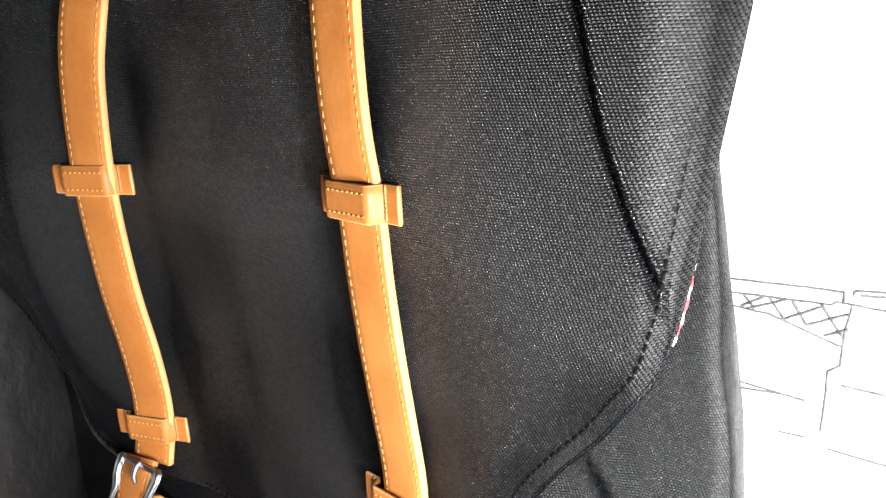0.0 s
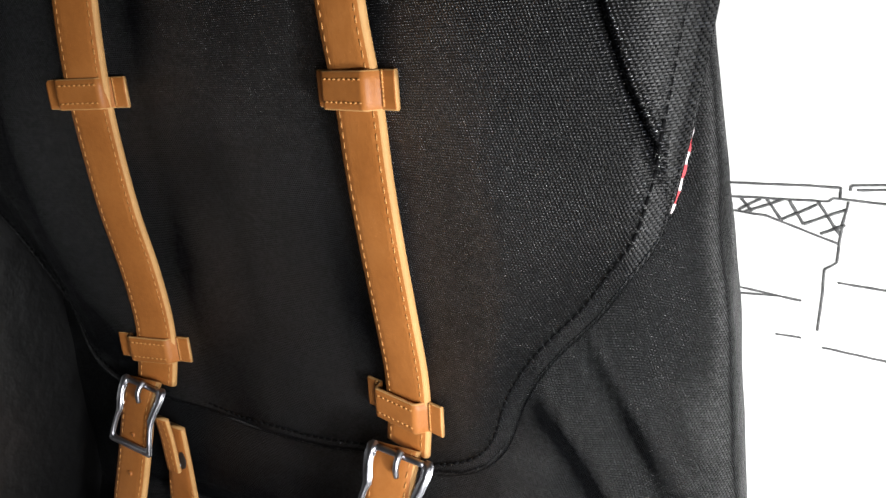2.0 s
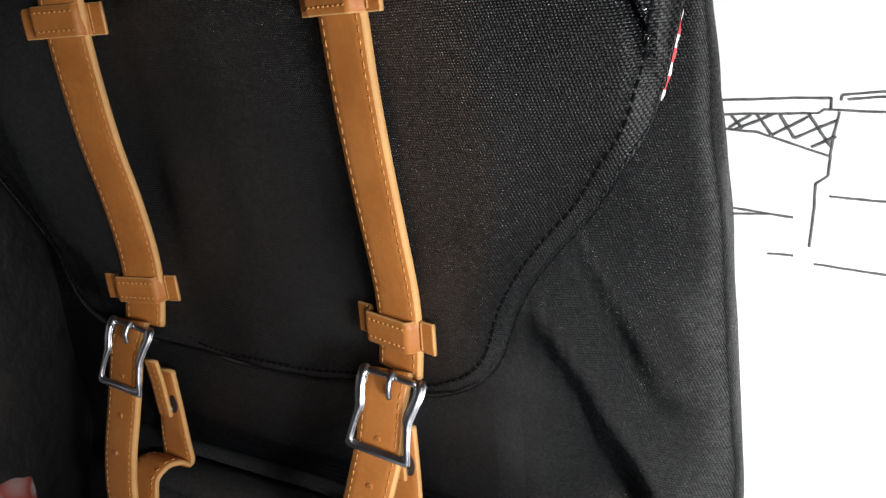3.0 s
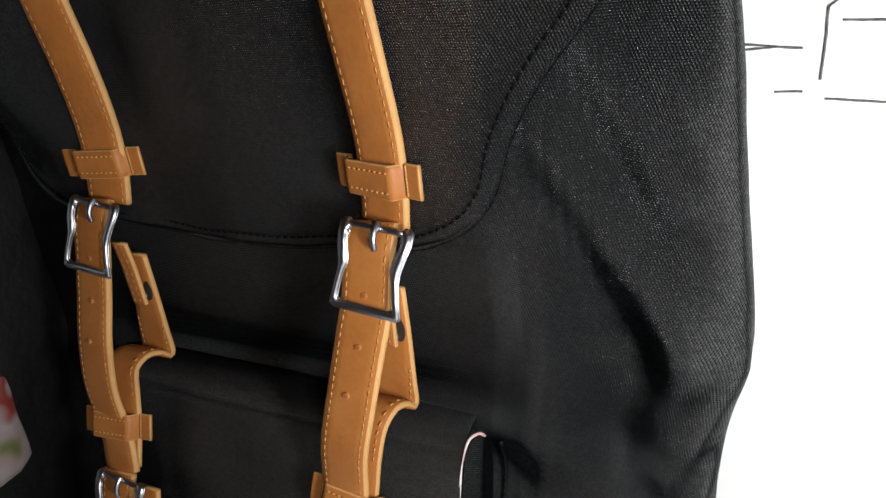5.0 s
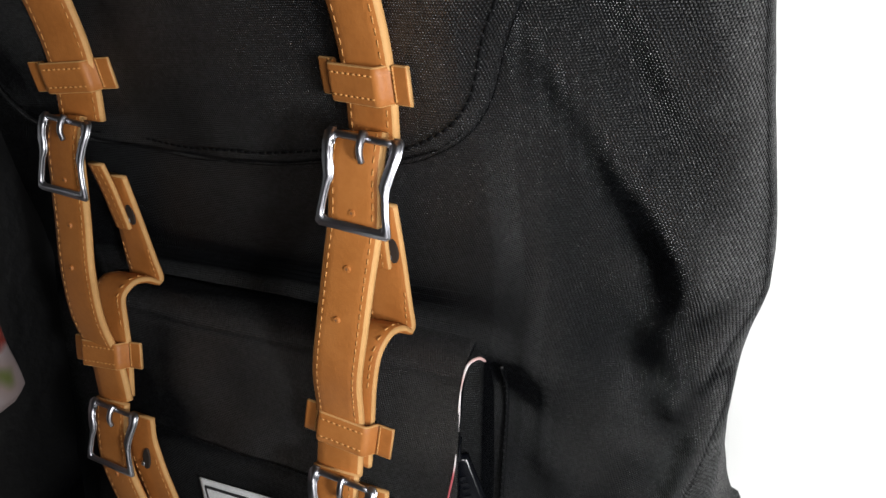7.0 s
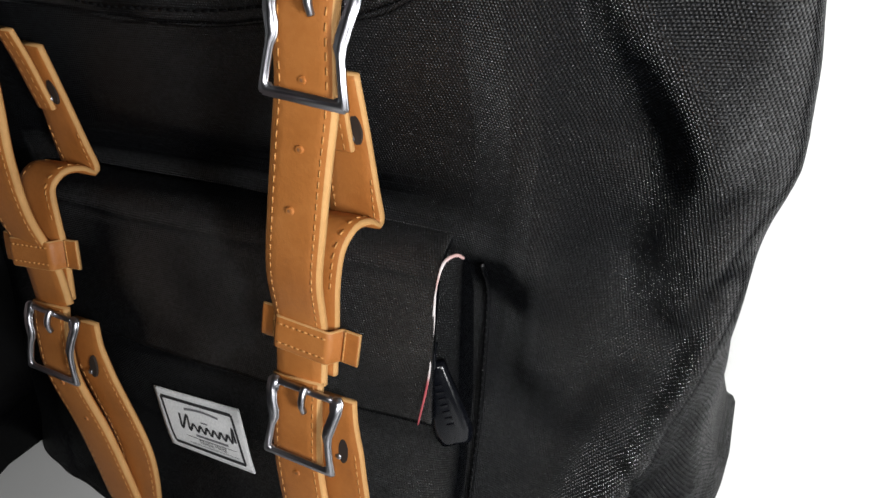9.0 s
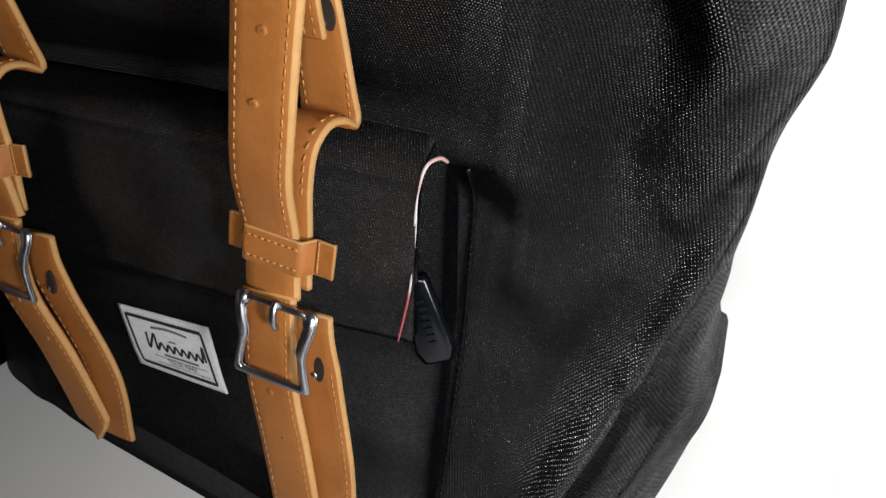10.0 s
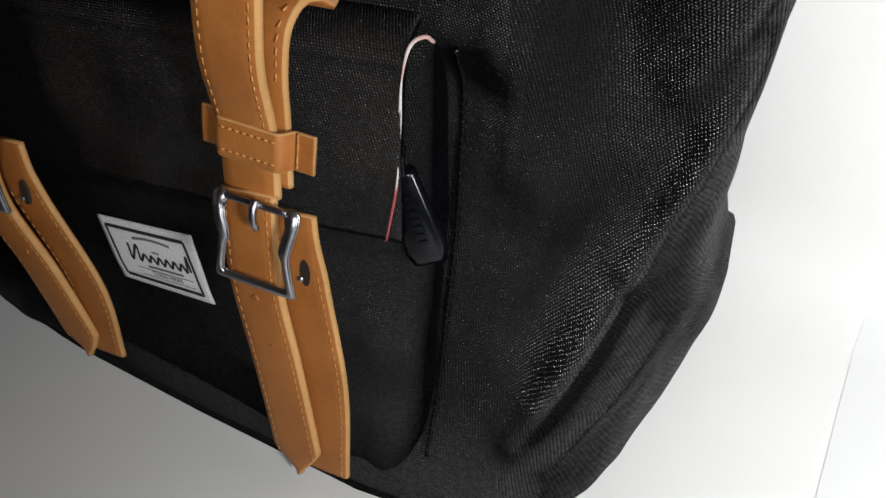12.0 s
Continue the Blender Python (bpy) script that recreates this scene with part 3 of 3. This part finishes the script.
SIDES = {
    # x of the upper strap at keepers one and two, the buckle, hole, keeper three, second buckle, tip; then the backing's,
    # the upper strap's way (x, y, z) and the three keepers' places and turns
    "inner": dict(b1=-0.0825, hole=-0.0905, k3=-0.095, b2=-0.0900, tip=-0.072, back=-0.0015, end=0.012, under=0.012, bx=0.004,
                  way=[(-0.050, -0.03, 0.615), (-0.052, -0.050, 0.59), (-0.0575, -0.0585, 0.55), (-0.0665, -0.0600, 0.52), (-0.0710, -0.0600, 0.49), (-0.0745, -0.0585, 0.46),
                       (-0.0760, -0.0560, 0.43), (-0.0755, -0.0535, 0.40), (-0.0735, -0.0500, 0.37), (-0.0730, -0.0475, 0.34), (-0.0755, -0.0465, 0.318), (-0.0790, -0.048, 0.300)],
                  slope=(0.27, 0.14), kx=(-0.0775, -0.0775, -0.0935), k3y=-0.0745, kz=0.1715, lean=(0, 0, 0), turn=6),
    "outer": dict(b1=0.0870, hole=0.076, k3=0.0640, b2=0.0625, tip=0.072, back=-0.0015, end=0.006, under=0.0135, bx=0.001,
                  way=[(0.0820, -0.03, 0.615), (0.0825, -0.052, 0.59), (0.0830, -0.060, 0.55), (0.0830, -0.0615, 0.52), (0.0842, -0.0615, 0.49), (0.0872, -0.0600, 0.46),
                       (0.0880, -0.0570, 0.43), (0.0895, -0.0545, 0.40), (0.0915, -0.0510, 0.37), (0.0925, -0.0480, 0.34), (0.0920, -0.0470, 0.318), (0.0900, -0.048, 0.300)],
                  slope=(-0.26, -0.10), kx=(0.0855, 0.0890, 0.0665), k3y=-0.0755, kz=0.1635, lean=(0, 1, 7), turn=0),
}
for s in SIDES.values():
    b1, hx, k3, b2, tip, back, end = (s[k] for k in ("b1", "hole", "k3", "b2", "tip", "back", "end"))
    # upper strap, from the top of the lid to the first buckle; it lies slanted on the curved lid
    s["way"] = [(x, min(y, flap_y(x, z) - 0.0042) if 0.31 < z < 0.57 else y, z) for x, y, z in s["way"]]
    strap(s["way"], "upper_strap", ends=(0.0, 0.0), side=(-1, -sum(s["slope"]) / 2, 0))
    for k, z in ((0, 0.4625), (1, 0.3205)):
        x, y = s["kx"][k], interp(z, [q[2] for q in s["way"]][::-1], [q[1] for q in s["way"]][::-1])
        ya, yb = (flap_y(x + d, z) - 0.0032 for d in (-0.022, 0.022))
        keeper((x, (ya + yb) / 2, z), 0, s["lean"][k], math.degrees(math.atan2(yb - ya, 0.044)), bulge=max(0.0035, (ya + yb) / 2 - y + 0.0042))
    buckle((b1 + 0.0030, -0.0640, 0.2855), -22, 7, 0.034, 0.039)
    # middle strap, from the first buckle over the pocket to the second
    mid = [(b1, -0.053, 0.302), (b1, -0.060, 0.290), (b1 - 0.001, -0.0655, 0.270), ((b1 + hx) / 2, -0.0695, 0.250), (hx, -0.0745, 0.225), ((hx + k3) / 2 - 0.001, -0.0775, 0.197),
           (k3, -0.0765, 0.168), (b2, -0.0835, 0.144)]
    m = strap(mid, "middle_strap", "tan leather strap with punched holes", ends=(0.0, 0.14))
    for x, y, z in ((b1 - 0.0005, -0.0665, 0.274), ((b1 + hx) / 2 + 0.001, -0.0715, 0.251), (hx - 0.0005, -0.0765, 0.228)):
        hole((x, y - 0.0008, z), (0, -1, 0.25), m)
    keeper((s["kx"][2], s["k3y"], s["kz"]), -20, s["lean"][2], s["turn"], bulge=0.0062)
    buckle((b2 + 0.006, -0.0970, 0.1305), -24, 5, 0.036, 0.038)
    back_off = lambda x, y, z: (x, y + recede(x, z), z)
    low = [(b2, -0.0855, 0.146), (b2, -0.0925, 0.130), (b2, -0.101, 0.106), ((b2 + tip) / 2, -0.1125, 0.070), (tip, -0.1275, end + 0.014), (tip, -0.1315, end)]
    low = [back_off(*q) for q in low]
    m = strap(low, "lower_strap", "tan leather strap end cut to a point", tip=0.016, ends=(0.0, 0.1))
    hole(back_off(b2 + 0.0005, -0.1045, 0.104), (0, -1, 0.3), m)
    hole(back_off((b2 + tip) / 2, -0.1110, 0.082), (0, -1, 0.35), m)
    # leather backing under the straps
    bk = [(hx + 0.0070, -0.0415, 0.266), (hx + 0.0040, -0.0405, 0.240), (hx + 0.0005, -0.0395, 0.215), (hx - 0.0010, -0.0390, 0.203), (hx - 0.0012, -0.0415, 0.2000),
          (hx - 0.0018, -0.0470, 0.2050), (hx - 0.0028, -0.0550, 0.2075), (hx - 0.0050, -0.0630, 0.2020), (k3 + 0.006, -0.0690, 0.188), (k3 + 0.003, -0.0720, 0.168), (k3 + 0.001, -0.078, 0.146)]
    bk = [(x + s["bx"] * step(0.19, 0.20, z), y, z) for x, y, z in bk]
    m = strap(bk, "strap_backing", "tan leather backing folded over the pocket's top", thick=0.0034, taper=lambda f: 0.55 + 0.49 * min(1.0, f / 0.42) - 0.04 * step(0.45, 0.6, f), ends=(0.27, 0.3))
    hb = hx + s["bx"] + 0.0030
    eyelet((hb + 0.0062, -0.0428, 0.244), (0, -1, 0.1), m)
    # narrow leather tongue of the buckle, laid on the backing
    strap([(hb + 0.0040, -0.0500, 0.276), (hb + 0.0025, -0.0475, 0.262), (hb + 0.0005, -0.0455, 0.247), (hb - 0.0005, -0.0445, 0.236)], "buckle_tongue", width=0.0105, thick=0.0028, ends=(0.0, 0.05))
    bk = [(b2 + 0.0165, -0.083, 0.137), (b2 + 0.0165, -0.0915, 0.112), (tip + s["under"], -0.109, 0.060), (tip + s["under"] - 0.001, -0.1265, end + 0.004)]
    bk = [back_off(*q) for q in bk]
    m = strap(bk, "lower_backing", "tan leather backing sewn to the pocket", thick=0.0034, taper=lambda f: 0.72 + 0.28 * step(0.0, 0.22, f), ends=(0.18, 0.02))
    eyelet((b2 + 0.020, -0.0925, 0.114), (0, -1, 0.35), m)

# woven label on the pocket
def label_point(u, v, lift=0.0):
    x = -0.0445 + 0.058 * u - 0.0 + 0.012 * (1 - v) - 0.003
    z = 0.0675 + 0.0285 * v + 0.0035 * u
    return x, pocket_y(z, x) - 0.0012 - lift, z


bm, _ = sheet(label_point, 24, 14)
bmesh.ops.recalc_face_normals(bm, faces=bm.faces)
woven = solid(part("woven_label", bm, WOVEN, pack, "white woven label with black print"), 0.0008, 0.0)


def on_label(shape, name, lift, mat):
    """Lays a flat shape, given in the label's own u and v, on the curved label."""
    for v in shape.verts:
        v.co = Vector(label_point(v.co.x, v.co.y, lift + v.co.z))
    return part(name, shape, mat, woven, smooth=False)


def flat_line(points, width, aspect=0.5):
    bm = bmesh.new()
    rows = []
    for i, (u, v) in enumerate(points):
        ua, va = points[max(0, i - 1)]
        ub, vb = points[min(len(points) - 1, i + 1)]
        du, dv = (ub - ua), (vb - va) * aspect
        d = math.hypot(du, dv) or 1
        nu, nv = -dv / d * width, du / d * width / aspect
        rows.append((bm.verts.new((u + nu, v + nv, 0)), bm.verts.new((u - nu, v - nv, 0))))
    for (a, c), (e, g) in zip(rows, rows[1:]):
        bm.faces.new((a, e, g, c))
    return bm


def straight(a, c, n=14):
    return [(a[0] + (c[0] - a[0]) * i / n, a[1] + (c[1] - a[1]) * i / n) for i in range(n + 1)]


for a, c in (((0.07, 0.88), (0.90, 0.88)), ((0.90, 0.88), (0.93, 0.12)), ((0.93, 0.12), (0.09, 0.12)), ((0.09, 0.12), (0.07, 0.88))):
    on_label(flat_line(straight(a, c), 0.014), "border_line", 0.0008, PRINT)
# the brand mark as a plain flowing stroke
mark = [(0.25, 0.66), (0.25, 0.42), (0.34, 0.66), (0.34, 0.42)] + [(0.40 + 0.04 * k, 0.43 if k % 2 else 0.53) for k in range(12)] + [(0.87, 0.66), (0.88, 0.44)]
pth, _ = smooth_path([(u, v, 0) for u, v in mark], 160)
on_label(flat_line([(q.x, q.y) for q in pth], 0.012), "brand_stroke", 0.0008, PRINT)
on_label(flat_line([(0.33 + 0.4 * i / 12, 0.755 + 0.03 * math.sin(math.pi * i / 12)) for i in range(13)], 0.010), "text_bar", 0.0008, WORN)
on_label(flat_line(straight((0.50, 0.60), (0.58, 0.60), 4), 0.006), "text_bar", 0.0008, WORN)
on_label(flat_line(straight((0.40, 0.355), (0.78, 0.355)), 0.009), "text_bar", 0.0008, WORN)
on_label(flat_line(straight((0.27, 0.305), (0.87, 0.305)), 0.0022), "rule_line", 0.0008, PRINT)
on_label(flat_line(straight((0.28, 0.195), (0.87, 0.195)), 0.0022), "rule_line", 0.0008, PRINT)
words = bpy.data.curves.new("trade_mark", "FONT")
words.body, words.size, words.align_x = "TRADE MARK", 0.055, "CENTER"
holder = new("trade_mark", words)
flat = bpy.data.meshes.new_from_object(holder.evaluated_get(bpy.context.evaluated_depsgraph_get()))
bpy.data.objects.remove(holder)
bm = bmesh.new()
bm.from_mesh(flat)
for v in bm.verts:
    v.co = Vector((0.585 + v.co.x, 0.225 + v.co.y * 1.9, 0))
on_label(bm, "printed_words", 0.0008, PRINT)

# rubber zip pull at the open side of the pocket
def zip_pull():
    m = Matrix.Translation((0.1205, -0.0655, 0.1300)) @ pose(0, 0, 0, -8, -14, 0) @ pose(0, 0, 0, 0, 0, 26)
    bm = bmesh.new()
    outline = [(-0.0050, 0.021), (0.0050, 0.021), (0.0085, -0.015), (0.0064, -0.021), (-0.0064, -0.021), (-0.0085, -0.015)]
    back = [bm.verts.new((x, 0.002, z)) for x, z in outline]
    front = [bm.verts.new((x, -0.002, z)) for x, z in outline]
    ridge = [bm.verts.new((x * 0.62, -0.0032, z * 0.88)) for x, z in outline]
    for p, q in ((back, front), (front, ridge)):
        for k in range(6):
            bm.faces.new((p[k], p[(k + 1) % 6], q[(k + 1) % 6], q[k]))
    bm.faces.new(ridge)
    bm.faces.new(back[::-1])
    bmesh.ops.recalc_face_normals(bm, faces=bm.faces)
    bmesh.ops.bevel(bm, geom=bm.edges[:], offset=0.0005, segments=2, affect="EDGES")
    bmesh.ops.transform(bm, matrix=m, verts=bm.verts)
    pull = part("zip_pull", bm, RUBBER, pack, "moulded black rubber zip pull")
    bm = bmesh.new()
    for k in range(7):
        box_bm(bm, m @ Matrix.Translation((0, -0.0034, 0.011 - 0.0034 * k)), 0.0032, 0.0006, 0.0016)
    part("moulded_marks", bm, RUBBER, pull, smooth=False)
    cord = [(0.1165, -0.060, 0.160), (0.117, -0.0635, 0.156), (0.1175, -0.0655, 0.150)]
    part("cord", tube(smooth_path(cord, 10)[0], 0.0014, 8), RUBBER, pull)


zip_pull()

# seam of pocket and gusset, seam and stitches of the lid
seam = [(0.1310, body_front(z) + hollow(0.131, z) - 0.0022 - fold_height(0.131, z), z) for z in (0.188, 0.17, 0.14, 0.11, 0.08, 0.05, 0.025)]
path, _ = smooth_path(seam, 80)
part("gusset_seam", tube(path, 0.0010, 8), FABRIC, pack)
part("stitching", stitches(seam, (0.0,), 0.0013, (-1, 0, 0), 0.0034, size=(0.0006, 0.0022)), DARK_THREAD, body)["kind"] = "stuff"
for sx in (1, -0.93):
    outline, _ = smooth_path([(x, 0, z) for x, z in zip(FLAP_X, FLAP_Z)], 70)
    row, rim = [], []
    for i, q in enumerate(outline):
        t = (outline[min(i + 1, 70)] - outline[max(i - 1, 0)]).normalized()
        inner = q + Vector((-t.z, 0, t.x)) * 0.0055
        row.append((sx * inner.x, flap_y(inner.x, inner.z) - 0.0020, inner.z))
        rim.append(Vector((sx * q.x, flap_y(q.x, q.z) + 0.0004, q.z)))
    part("stitching", stitches(row, (0.0,), 0.0003, (-1, 0, 0), 0.0042, size=(0.0010, 0.0028)), DARK_THREAD, flap)["kind"] = "stuff"
    part("hem", tube(rim, 0.0016, 8), FABRIC, flap)

# ---- beside it: a second dark pack with a floral pouch on it ----
def rounded_box(name, centre, size, mat, bevel, parent=None, label="", uneven=0.0):
    bm = bmesh.new()
    box_bm(bm, Matrix.Identity(4), *size)
    bmesh.ops.subdivide_edges(bm, edges=bm.edges[:], cuts=7, use_grid_fill=True)
    for v in bm.verts:
        q = Vector([max(-s / 2 + bevel, min(s / 2 - bevel, c)) for c, s in zip(v.co, size)])
        d = v.co - q
        if d.length > 1e-6:
            v.co = q + d.normalized() * bevel
        v.co += Vector((noise.noise(v.co * 30), noise.noise(v.co * 30 + Vector((5, 0, 0))), 0)) * uneven
    bmesh.ops.translate(bm, vec=centre, verts=bm.verts)
    return mesh_object(name, bm, mat, parent, label)


second = tagged(new("second_backpack"), "dark backpack standing close beside the first one", "backpack")
rounded_box("body", (-0.385, -0.085, 0.26), (0.412, 0.25, 0.52), DARK_CLOTH, 0.014, second, uneven=0.006)
tagged(rounded_box("pouch", (-0.186, -0.134, 0.162), (0.022, 0.11, 0.074), FLORAL, 0.010, uneven=0.004), "pink and white pouch with a red and green floral print", "pouch")
tagged(rounded_box("luggage_tag", (-0.190, -0.118, 0.253), (0.010, 0.085, 0.020), ORANGE, 0.004), "bright orange tag hanging on the second backpack", "tag")

# sheet of white paper that stands against the board
def paper_point(u, v):
    x = 0.293 + 0.014 * v + 0.24 * u
    y = -0.060 + 0.105 * v - 0.029 * u
    d = max(0.0, (WALL.inverted() @ Vector((x, y, 0))).y + 0.05)
    return x, y, 0.0002 + 0.05 - math.sqrt(max(0.0, 0.05 ** 2 - min(d, 0.049) ** 2)) + 0.0004 * math.sin(3 * u)


bm, _ = sheet(paper_point, 24, 24)
paper = solid(mesh_object("paper_sheet", bm, PAPER, smooth=False), 0.00012, 0.0)
tagged(paper, "thin white paper sheet lying curled on the floor", "paper")
